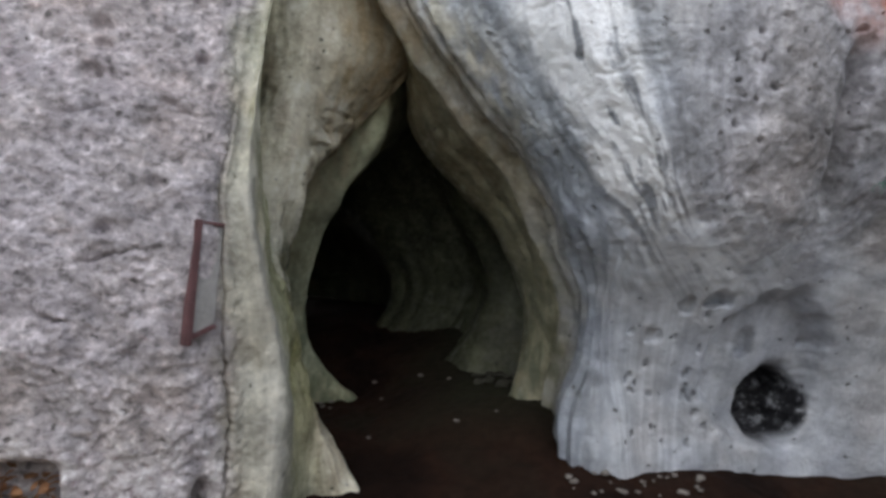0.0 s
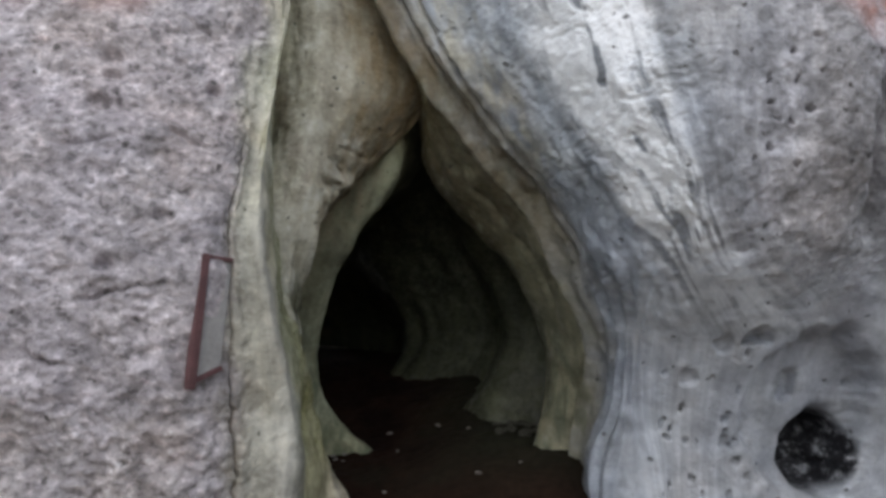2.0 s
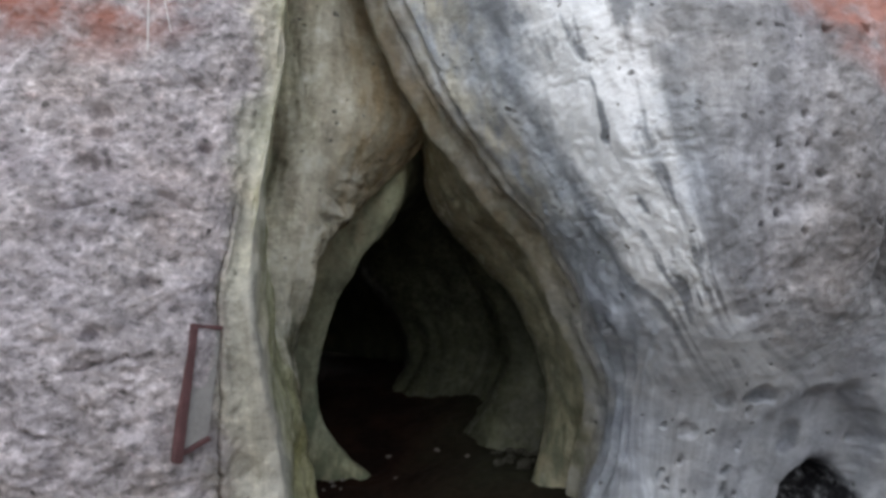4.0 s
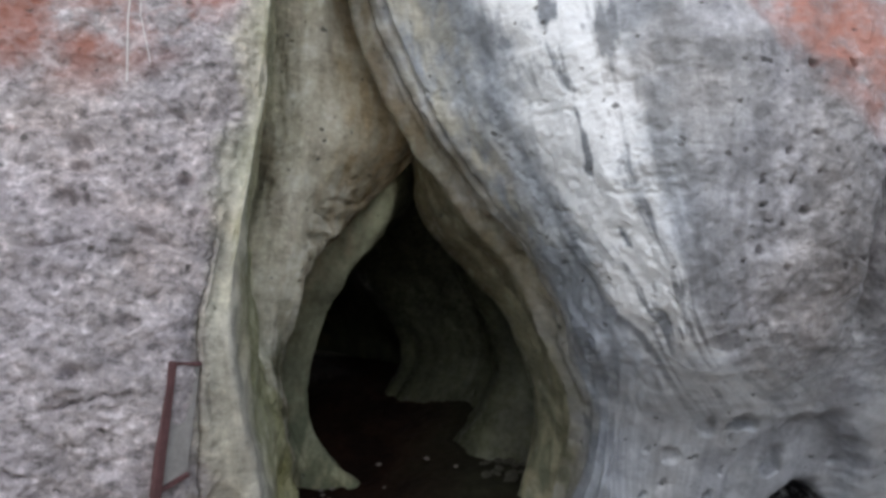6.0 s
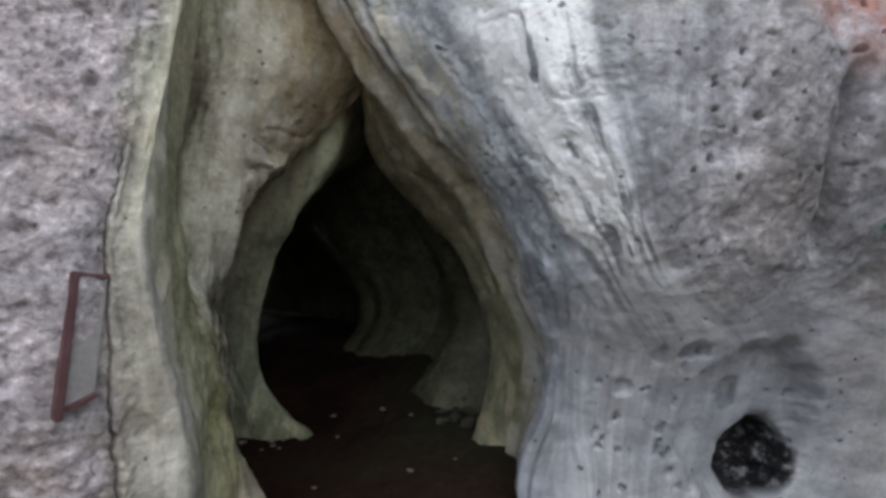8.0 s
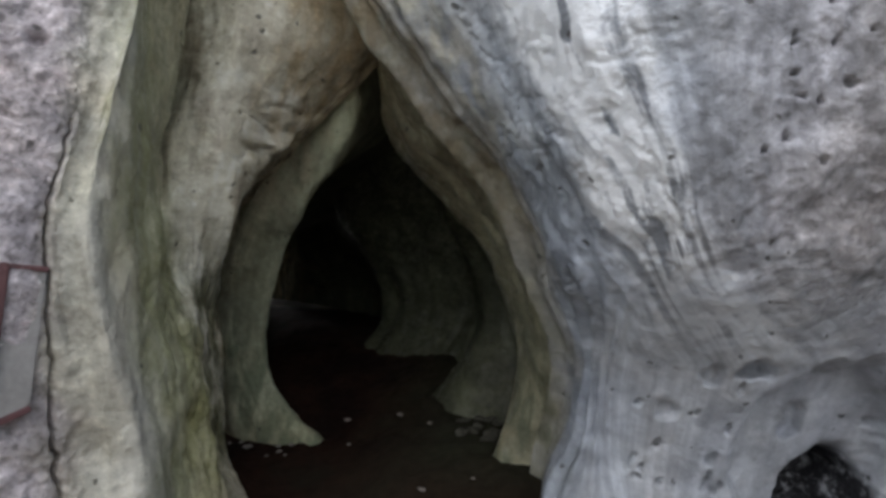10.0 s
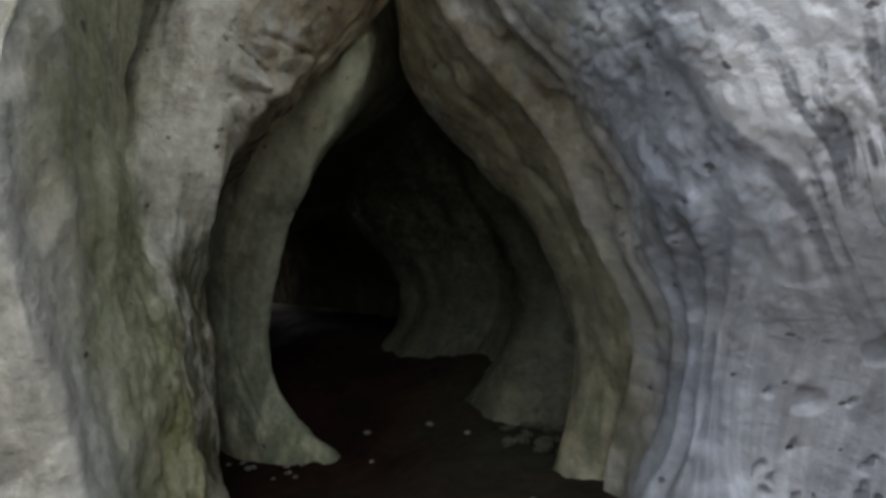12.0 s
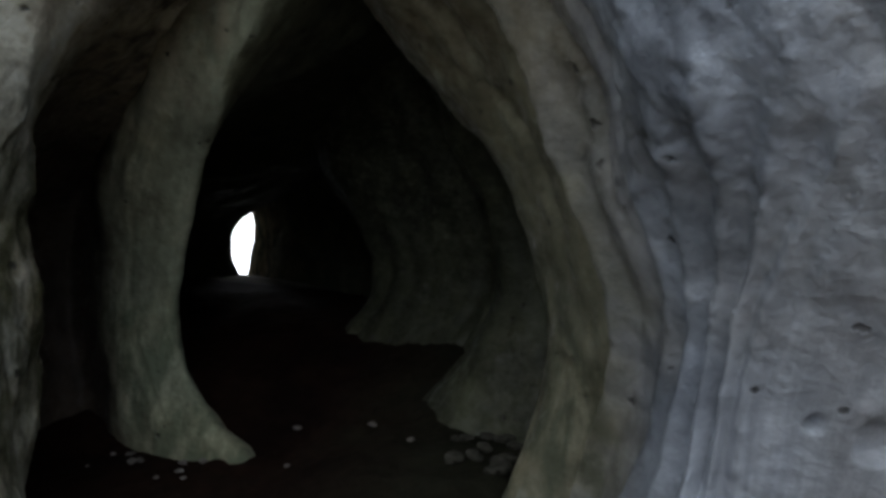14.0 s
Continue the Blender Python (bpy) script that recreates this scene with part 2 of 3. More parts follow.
# the third colour is rock with the inner cave's shade painted in
GREY, CREAM, DEEP_SHADE = (0.285, 0.275, 0.285), (0.58, 0.545, 0.43), (0.058, 0.062, 0.036)
BLUE = (0.27, 0.295, 0.33)
left_rock = rock(
    "left_rock",
    # recess beside the column and deep passage carry their shade in the colour
    [(0, (0.385, 0.35, 0.357)), (2.5, (0.385, 0.35, 0.357)), (2.85, (0.40, 0.38, 0.32)), (3.3, (0.45, 0.435, 0.36)), (4.0, (0.45, 0.435, 0.37)), (4.9, (0.38, 0.375, 0.24)), (5.8, (0.43, 0.415, 0.29)), (6.6, CREAM), (8.0, CREAM), (8.7, (0.09, 0.065, 0.045)), (10.6, (0.09, 0.07, 0.05)), (11.2, (0.43, 0.415, 0.28)), (13, (0.34, 0.355, 0.24)), (13.8, DEEP_SHADE)],
    17.0,
    [(2.6, 0.05), (3.6, 0.2), (8.5, 0.2), (17, 0.25)],
    [(2.4, 0.6), (2.9, 0.35), (3.4, 0.25), (4.2, 0.12), (5.5, 0.25), (8.2, 0.25), (9, 0.12), (17, 0.12)],
    (0.32, 0.11, 0.07),
    [(0, 2.9), (1.6, 3.0), (2.2, 3.3), (2.7, 3.7), (3.1, 9.0)],
    stains_and_shade=[
        ((0.125, 0.122, 0.055), 4.9, 8.6, 0.05, 1.9, 0.9),
        # darker olive on the pillar's deeper side
        ((0.06, 0.06, 0.026), 6.2, 9.3, 0.05, 2.1, 0.9),
        ((0.46, 0.40, 0.27), 8.1, 12.6, 1.9, 9.0, 0.9),
        ((0.25, 0.25, 0.14), 2.9, 5.2, 1.7, 9.0, 0.65),
        ((0.24, 0.25, 0.10), 4.2, 6.2, 0.2, 2.9, 0.5),
        ((0.17, 0.10, 0.07), 2.45, 3.1, -1.0, 2.2, 0.5),
        # shade inside the upper groove, put into the colour
        ((0.11, 0.085, 0.05), 5.75, 6.6, 2.2, 9.0, 0.8),
        ((0.40, 0.28, 0.13), 7.1, 8.6, 2.3, 9.0, 0.6),
        ((0.13, 0.16, 0.10), 10.8, 14.0, -1.0, 1.5, 0.75),
        ((0.66, 0.62, 0.61), -1.0, 2.9, -1.0, 1.0, 0.6),
        ((0.42, 0.30, 0.29), -1.0, 2.8, 1.9, 3.2, 0.15),
    ],
)
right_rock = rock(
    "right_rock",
    # colours darken from the throat inwards, shade of the cave included
    [(0, GREY), (2.4, GREY), (3.3, (0.30, 0.30, 0.31)), (3.75, (0.32, 0.335, 0.36)), (4.1, (0.335, 0.35, 0.375)), (4.6, (0.32, 0.345, 0.38)), (5.2, BLUE), (5.6, (0.27, 0.27, 0.26)), (6.1, (0.25, 0.235, 0.16)), (7.0, (0.20, 0.195, 0.125)), (7.6, DEEP_SHADE), (10, DEEP_SHADE), (15, DEEP_SHADE)],
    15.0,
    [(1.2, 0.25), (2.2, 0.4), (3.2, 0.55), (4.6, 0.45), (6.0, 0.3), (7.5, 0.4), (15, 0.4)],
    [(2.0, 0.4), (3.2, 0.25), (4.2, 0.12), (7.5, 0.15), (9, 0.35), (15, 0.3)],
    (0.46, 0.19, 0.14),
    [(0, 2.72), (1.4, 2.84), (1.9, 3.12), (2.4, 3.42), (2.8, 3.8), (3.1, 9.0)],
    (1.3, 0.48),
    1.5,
    lightened=((0.45, 0.475, 0.51), 2.15, 4.7),
    # dark crevice patch, darker lower rib; exit jamb's daylight is in its colour
    stains_and_shade=[((0.44, 0.42, 0.34), 4.7, 5.7, 2.2, 9.0, 0.8), ((0.15, 0.115, 0.065), 5.3, 7.4, 1.9, 9.0, 0.75), ((0.10, 0.10, 0.105), 1.2, 1.9, 1.9, 3.0, 0.85), ((0.10, 0.11, 0.07), 5.6, 8.2, -1.0, 1.7, 0.85), ((0.30, 0.22, 0.13), 12.7, 15.0, 0.5, 9.0, 0.9)],
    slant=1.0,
    pocket_shade=(3.09, 0.45, 0.28, 0.34),
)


def plain(name, colour, rough=0.8, scale=20.0, spread=0.3, metal=0.0):
    """A surface of one colour with grain and wear."""
    m, tree, bsdf = nodes_of(name, rough)
    place = tree.nodes.new("ShaderNodeTexCoord").outputs["Object"]
    big, small = noise_at(tree, place, scale * 0.2, 4), noise_at(tree, place, scale, 5, 0.65)
    base = mix(tree, spread, colour, ramp(tree, big, [(0.3, grey(0.25)), (0.7, grey(0.75))]), "OVERLAY")
    base = mix(tree, spread, base, ramp(tree, small, [(0.3, grey(0.2)), (0.7, grey(0.8))]), "OVERLAY")
    tree.links.new(base, bsdf.inputs["Base Color"])
    bsdf.inputs["Metallic"].default_value = metal
    bump = add(tree, "Bump", Strength=0.5, Distance=0.01)
    tree.links.new(small, bump.inputs["Height"])
    tree.links.new(bump.outputs["Normal"], bsdf.inputs["Normal"])
    return m


plate_stone = plain("plate_stone", (0.30, 0.29, 0.28), 0.45, 30, 0.25)
rusty_iron = plain("rusty_iron", (0.11, 0.05, 0.052), 0.7, 40, 0.4)
limestone = plain("limestone", (0.20, 0.18, 0.16), 0.8, 30, 0.5)
leaf_green = plain("leaf_green", (0.05, 0.17, 0.12), 0.55, 60, 0.3)
dry_leaf = plain("dry_leaf", (0.30, 0.15, 0.07), 0.8, 60, 0.4)
dark_stone = plain("dark_stone", (0.05, 0.048, 0.036), 0.9, 30, 0.5)
silk = plain("silk", (0.75, 0.75, 0.74), 0.5, 60, 0.1)
turf = plain("turf", (0.06, 0.075, 0.035), 0.95, 3, 0.6)


def earth():
    m, tree, bsdf = nodes_of("earth", 0.95)
    bsdf.inputs["Specular IOR Level"].default_value = 0.1
    place = tree.nodes.new("ShaderNodeTexCoord").outputs["Object"]
    big, small = noise_at(tree, place, 1.1, 6), noise_at(tree, place, 14, 6, 0.7)
    # damp earth under the rock, with the cave's shade in its colour
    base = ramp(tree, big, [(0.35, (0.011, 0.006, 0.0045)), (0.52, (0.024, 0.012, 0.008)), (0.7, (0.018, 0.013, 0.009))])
    split = tree.nodes.new("ShaderNodeSeparateXYZ")
    tree.links.new(place, split.inputs[0])
    silt = calc(tree, "ADD", calc(tree, "MULTIPLY", split.outputs["X"], 0.9), calc(tree, "MULTIPLY", calc(tree, "SUBTRACT", big, 0.5), 1.5))
    silt = calc(tree, "MULTIPLY", calc(tree, "ADD", silt, 0.35, True), calc(tree, "SUBTRACT", split.outputs["Y"], 5.2, True))
    base = mix(tree, silt, base, (0.022, 0.022, 0.014))
    base = mix(tree, 0.6, base, ramp(tree, small, [(0.3, grey(0.2)), (0.7, grey(0.8))]), "OVERLAY")
    # pale unseen ground in the open, added to bounce light onto the walls
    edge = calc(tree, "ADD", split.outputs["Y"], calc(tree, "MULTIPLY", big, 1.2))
    pale_ground = calc(tree, "SUBTRACT", 1.0, calc(tree, "MULTIPLY", calc(tree, "SUBTRACT", edge, 3.7), 1.2, True), True)
    # daylight on the floor by the far mouth, painted pale
    pale_ground = calc(tree, "ADD", pale_ground, calc(tree, "MULTIPLY", calc(tree, "SUBTRACT", edge, 11.1), 1.5, True), True)
    base = mix(tree, pale_ground, base, ramp(tree, small, [(0.3, (0.34, 0.29, 0.23)), (0.7, (0.56, 0.51, 0.44))]))
    tree.links.new(base, bsdf.inputs["Base Color"])
    bump = add(tree, "Bump", Strength=0.8, Distance=0.03)
    tree.links.new(small, bump.inputs["Height"])
    tree.links.new(bump.outputs["Normal"], bsdf.inputs["Normal"])
    return m


earth_floor = earth()

# ---- rock walls ----
LEFT = [
    ("cliff_end",
     (-7, -7, -7, -7, -7, -7, -7, -7, -7, -7),
     (3.2, 3.1, 3.1, 3.1, 3.1, 3.2, 3.3, 3.4, 3.6, 4.0)),
    ("cliff",
     (-2.6, -2.6, -2.6, -2.6, -2.6, -2.6, -2.6, -2.6, -2.6, -2.6),
     (3.4, 3.35, 3.3, 3.28, 3.3, 3.38, 3.5, 3.6, 3.8, 4.2)),
    ("plaque_wall",
     (-1.25, -1.25, -1.24, -1.22, -1.22, -1.25, -1.3, -1.35, -1.4, -1.5),
     (3.6, 3.56, 3.48, 3.42, 3.44, 3.52, 3.66, 3.78, 4.0, 4.3)),
    ("crack",
     (-0.82, -0.82, -0.84, -0.87, -0.93, -0.92, -0.9, -0.87, -0.87, -0.87),
     (3.85, 3.85, 3.79, 3.69, 3.64, 3.75, 3.87, 3.92, 3.92, 3.92)),
    ("cream_band",
     (-0.62, -0.62, -0.62, -0.71, -0.78, -0.83, -0.83, -0.83, -0.83, -0.83),
     (3.92, 3.92, 3.92, 3.79, 3.69, 3.8, 3.95, 3.95, 3.95, 3.95)),
    ("olive_groove",
     (-0.59, -0.59, -0.69, -0.85, -0.95, -0.99, -1.0, -1.0, -1.0, -1.0),
     (4.5, 4.5, 4.48, 4.44, 4.42, 4.36, 4.35, 4.35, 4.35, 4.35)),
    ("dark_groove",
     (-0.55, -0.55, -0.66, -0.89, -1.08, -1.21, -1.17, -1.11, -1.11, -1.11),
     (4.7, 4.7, 4.73, 4.8, 4.87, 4.97, 5.04, 5.08, 5.08, 5.08)),
    ("pillar_front",
     (-0.25, -0.54, -0.75, -0.89, -0.93, -0.87, -0.79, -0.78, -0.78, -0.78),
     (4.68, 4.79, 4.87, 4.99, 5.05, 5.01, 5.05, 5.09, 5.12, 5.12)),
    ("pillar_edge",
     (-0.22, -0.79, -1.03, -1.07, -0.94, -0.77, -0.55, -0.2, -0.5, -0.7),
     (4.87, 5.44, 5.66, 5.56, 5.38, 5.38, 5.73, 5.61, 5.45, 5.45)),
    ("recess",
     (-1.7, -1.8, -1.95, -2.0, -1.75, -0.92, -0.5, -0.05, 0.1, 0.15),
     (6.35, 6.4, 6.45, 6.45, 6.25, 5.9, 5.86, 5.85, 5.8, 5.8)),
    ("recess_back",
     (-1.7, -1.9, -2.1, -2.15, -1.85, -0.95, -0.5, -0.1, 0.05, 0.1),
     (7.1, 7.2, 7.25, 7.25, 6.95, 6.15, 5.95, 5.9, 5.85, 5.85)),
    ("column_back",
     (-1.28, -1.36, -1.57, -1.6, -1.47, -1.24, -0.94, -0.94, -0.94, -0.94),
     (6.85, 6.87, 6.93, 6.89, 6.67, 6.39, 6.12, 6.12, 6.12, 6.12)),
    ("column_front",
     (-0.5, -0.98, -1.28, -1.35, -1.2, -0.87, -0.65, -0.65, -0.65, -0.65),
     (6.75, 6.78, 6.82, 6.8, 6.57, 6.25, 6.12, 6.12, 6.12, 6.12)),
    ("column_edge",
     (0.0, -0.86, -1.14, -1.14, -0.96, -0.55, -0.2, -0.2, -0.2, -0.2),
     (7.0, 7.0, 7.0, 6.94, 6.74, 6.34, 6.1, 6.1, 6.1, 6.1)),
    ("hollow",
     (-1.9, -2.3, -2.5, -2.6, -2.4, -1.6, -0.6, 0.1, 0.3, 0.3),
     (8.0, 8.0, 8.0, 8.0, 8.0, 8.0, 8.0, 8.0, 8.0, 8.0)),
    ("far_hollow",
     (-3.0, -3.0, -3.0, -3.0, -2.5, -1.4, -0.1, 0.2, 0.3, 0.3),
     (9.6, 9.6, 9.6, 9.6, 9.6, 9.6, 9.6, 9.6, 9.6, 9.6)),
    ("exit_jamb",
     (-2.5, -2.55, -2.7, -2.94, -2.9, -2.2, -1.7, -1.7, -1.7, -1.7),
     (11.45, 11.45, 11.45, 11.45, 11.45, 11.45, 11.45, 11.45, 11.45, 11.45)),
    ("exit_outside",
     (-5.4, -5.4, -5.6, -5.7, -5.4, -4.2, -3.4, -3.4, -3.4, -3.4),
     (11.9, 11.9, 11.9, 11.9, 11.9, 12.1, 12.6, 12.6, 12.6, 12.6)),
]
RIGHT = [
    ("cliff_end",
     (8, 8, 8, 8, 8, 8, 8, 8, 8, 8),
     (5.1, 5.1, 5.0, 4.6, 4.2, 3.8, 3.6, 3.6, 3.75, 4.1)),
    ("cliff",
     (3.6, 3.6, 3.6, 3.6, 3.6, 3.6, 3.6, 3.6, 3.6, 3.6),
     (5.3, 5.2, 5.0, 4.7, 4.35, 4.02, 3.82, 3.75, 3.9, 4.3)),
    ("niche_wall",
     (2.45, 2.45, 2.45, 2.45, 2.45, 2.45, 2.45, 2.45, 2.45, 2.45),
     (5.1, 5.05, 4.9, 4.56, 4.15, 3.86, 3.73, 3.72, 3.85, 4.2)),
    ("shoulder",
     (2.0, 2.0, 2.0, 1.97, 1.9, 1.9, 1.9, 1.85, 1.75, 1.6),
     (5.05, 5.02, 4.94, 4.62, 4.05, 3.78, 3.67, 3.68, 3.8, 4.0)),
    ("bright_band",
     (1.78, 1.75, 1.66, 1.62, 1.58, 1.5, 1.32, 1.15, 1.0, 0.8),
     (4.97, 4.97, 4.95, 4.72, 4.18, 3.85, 3.82, 3.88, 4.0, 4.2)),
    ("blue_fold",
     (1.31, 1.33, 1.49, 1.52, 1.27, 1.02, 0.75, 0.42, 0.03, -0.2),
     (5.15, 5.14, 5.08, 4.95, 4.65, 4.51, 4.56, 4.58, 4.5, 4.5)),
    ("right_fold",
     (1.41, 1.41, 1.42, 1.37, 1.18, 0.89, 0.4, -0.01, -0.42, -0.75),
     (5.9, 5.89, 5.69, 5.43, 5.4, 5.37, 5.18, 4.96, 4.95, 4.95)),
    ("throat_edge",
     (1.05, 1.05, 1.17, 1.15, 0.93, 0.5, 0.03, -0.04, -0.04, -0.04),
     (6.1, 6.1, 6.33, 6.5, 6.5, 6.4, 6.16, 6.1, 6.1, 6.1)),
    ("throat_recess",
     (1.6, 1.75, 1.85, 1.8, 1.5, 1.0, 0.45, 0.1, -0.05, -0.05),
     (6.9, 6.9, 6.9, 6.9, 6.9, 6.9, 6.9, 6.9, 6.9, 6.9)),
    ("inner_ridge",
     (0.5, 0.58, 0.84, 0.95, 0.8, 0.46, 0.3, 0.0, -0.2, -0.2),
     (7.15, 7.15, 7.25, 7.35, 7.35, 7.29, 7.2, 7.2, 7.2, 7.2)),
    ("inner_recess",
     (0.05, 0.2, 0.62, 0.84, 0.74, 0.44, 0.15, -0.1, -0.3, -0.3),
     (8.1, 8.1, 8.15, 8.2, 8.15, 8.1, 8.0, 8.0, 8.0, 8.0)),
    ("rim",
     (-0.75, -0.68, -0.42, -0.26, -0.47, -0.8, -0.95, -1.1, -1.1, -1.1),
     (8.75, 8.75, 8.75, 8.75, 8.7, 8.65, 8.6, 8.6, 8.6, 8.6)),
    ("far_recess",
     (-0.6, -0.6, -0.5, -0.5, -0.8, -1.3, -1.6, -1.8, -1.8, -1.8),
     (10.3, 10.3, 10.3, 10.3, 10.3, 10.3, 10.3, 10.3, 10.3, 10.3)),
    ("exit_lip",
     (-2.1, -2.1, -2.1, -2.12, -2.22, -2.5, -2.9, -3.0, -3.0, -3.0),
     (11.2, 11.2, 11.2, 11.2, 11.2, 11.2, 11.2, 11.2, 11.2, 11.2)),
    ("exit_edge",
     (-2.82, -2.82, -2.82, -2.85, -2.84, -3.08, -3.35, -3.35, -3.35, -3.35),
     (12.0, 12.0, 12.0, 12.0, 12.0, 12.0, 12.0, 12.0, 12.0, 12.0)),
    ("exit_outside",
     (-2.4, -2.4, -2.4, -2.4, -2.4, -2.4, -2.4, -2.4, -2.4, -2.4),
     (13.0, 13.0, 13.0, 13.0, 13.0, 13.0, 13.0, 13.0, 13.0, 13.0)),
]


def wall(folds, rows, steps, material, relief, flip, pieces):
    """Rock lofted across its upright folds, then cut into pieces of the setting."""
    z = np.interp(np.linspace(0, 1, rows), (0, 0.8, 1), (-0.6, 3.6, 7.0))
    level = z.clip(-0.3, 6)
    xs = np.stack([spline(HEIGHTS, np.array(f[1])[:, None], level)[:, 0] for f in folds])
    ys = np.stack([spline(HEIGHTS, np.array(f[2])[:, None], level)[:, 0] for f in folds])
    at = np.concatenate([np.linspace(n, n + 1, k, endpoint=False) for n, k in enumerate(steps)] + [[len(folds) - 1.0]])
    index = np.arange(len(folds), dtype=float)
    x, y = spline(index, xs, at).T, spline(index, ys, at).T
    s, h = np.broadcast_to(at, x.shape), np.broadcast_to(z[:, None], x.shape)
    p = np.stack([x, y, h], -1)
    across, up = np.gradient(p, axis=1), np.gradient(p, axis=0)
    normal = np.cross(up, across) if flip else np.cross(across, up)
    normal /= np.linalg.norm(normal, axis=-1, keepdims=True) + 1e-9
    move, push = relief(s.ravel(), h.ravel(), p.reshape(-1, 3))
    p = p + normal * move.reshape(x.shape)[..., None]
    p[..., 1] += push.reshape(x.shape)
    flow = np.stack([s, h], -1)
    for name, label, first, last in pieces:
        a, b = np.searchsorted(at, first), np.searchsorted(at, last) + 1
        ob = sheet(name, p[:, a:b].reshape(-1, 3), flow[:, a:b].reshape(-1, 2), rows, b - a, material, flip)
        tagged(ob, label, "rock wall", kind="structure")


def wander(z, pace, seed):
    """A line that wanders with the height."""
    return fractal(np.stack([z * pace, z * 0 + 0.5, z * 0 + 0.5], 1), seed, 3)


def bowl(p, x, z, wide, high, depth, sharp=6.0):
    """A hollow in a wall that faces the open: how deep it is at each place."""
    r = ((p[:, 0] - x) / wide) ** 2 + ((p[:, 2] - z) / high) ** 2
    return depth / (1 + r**sharp)


def left_relief(s, z, p):
    seat = bell(p[:, 0], -1.0, 0.16) * bell(z, 1.3, 0.4) * (s < 3.0)
    coarse = (1 - smooth(2.7, 3.3, s)) * (1 - seat)
    move = 0.035 * fractal(p * 1.8, 3, 3)
    move += coarse * (0.032 * fractal(p * (6, 6, 6.6), 11, 5) + 0.022 * np.abs(fractal(p * (14, 14, 16), 15, 3)))
    lumps = fractal(np.stack([s * 2, z * 1.1, p[:, 1]], 1), 21, 3)
    move += (1 - coarse) * (1 - seat) * (0.018 * lumps + 0.016 * fractal(p * (5, 5, 4), 25, 5))
    # rugged damp side of the pillar
    move += (0.035 * fractal(p * (6, 6, 1.6), 27, 4) + 0.016 * fractal(p * (16, 16, 6), 28, 3)) * smooth(4.2, 5.4, s) * (1 - smooth(8.0, 8.8, s)) * (1 - smooth(1.4, 2.3, z)) * (0.3 + 0.7 * smooth(0.1, 0.6, z))
    # the crack beside the plate, and its upper branch
    line = 2.77 + 0.06 * wander(z, 3.0, 5) + 0.05 * wander(z, 13.0, 6)
    open_at = smooth(-0.25, 0.25, wander(z, 2.2, 9) + 0.12)
    move -= 0.12 * bell(s, line, 0.02) * (0.2 + open_at) * (1 - smooth(2.0, 2.35, z))
    move += 0.012 * bell(s, line + 0.12, 0.1)
    # dark groove between the grey band and the pale pillar
    gap = 6.0 + 0.06 * wander(z, 2.2, 29)
    move -= (0.04 * bell(s, gap + 0.03, 0.15) + 0.16 * bell(s, gap + 0.02, 0.05)) * smooth(1.8, 2.5, z)
    # brow of the pillar: broken ledges over the fold
    ledge = bell(s, 7.9, 0.5) * bell(z, 2.6, 0.3)
    move += ledge * (0.055 * fractal(p * (2.5, 2.5, 9), 31, 3) - 0.05 * (1 - smooth(0, 0.22, np.abs(fractal(p * (2, 2, 7) + p[:, :1] * 1.5, 35, 2)))))
    # bedding cracks and dark pits in the rough face
    for x, height, reach, tilt in ((-1.19, 2.27, 0.10, -0.5), (-1.42, 1.42, 0.14, 0.3), (-1.50, 2.94, 0.13, 0.1), (-1.24, 3.0, 0.10, -0.4), (-1.62, 2.2, 0.12, 0.2), (-1.7, 1.1, 0.1, -0.2)):
        rise = height + tilt * (p[:, 0] - x) + 0.02 * wander(p[:, 0], 14, 101)
        move -= 0.05 * (s < 3) * bell(z, rise, 0.014) * bell(p[:, 0], x, reach)
    for x, height, r in ((-1.66, 2.75, 0.04), (-1.66, 2.43, 0.045), (-1.11, 2.6, 0.025), (-1.23, 1.82, 0.03), (-1.62, 2.62, 0.03), (-1.3, 2.75, 0.025), (-1.47, 1.56, 0.03)):
        move -= (s < 3) * bowl(p, x, height, r * 1.5, r, 0.06, 3)
    # undercut foot of the cliff
    move -= 0.35 * (s < 2.5) * (1 - smooth(0.2, 0.38, z)) * (1 - smooth(-1.74, -1.62, p[:, 0]))
    move -= 0.25 * (s < 3.1) * bell(p[:, 0], -0.98, 0.04) * (1 - smooth(0.1, 0.22, z))
    return move, np.zeros(len(s))


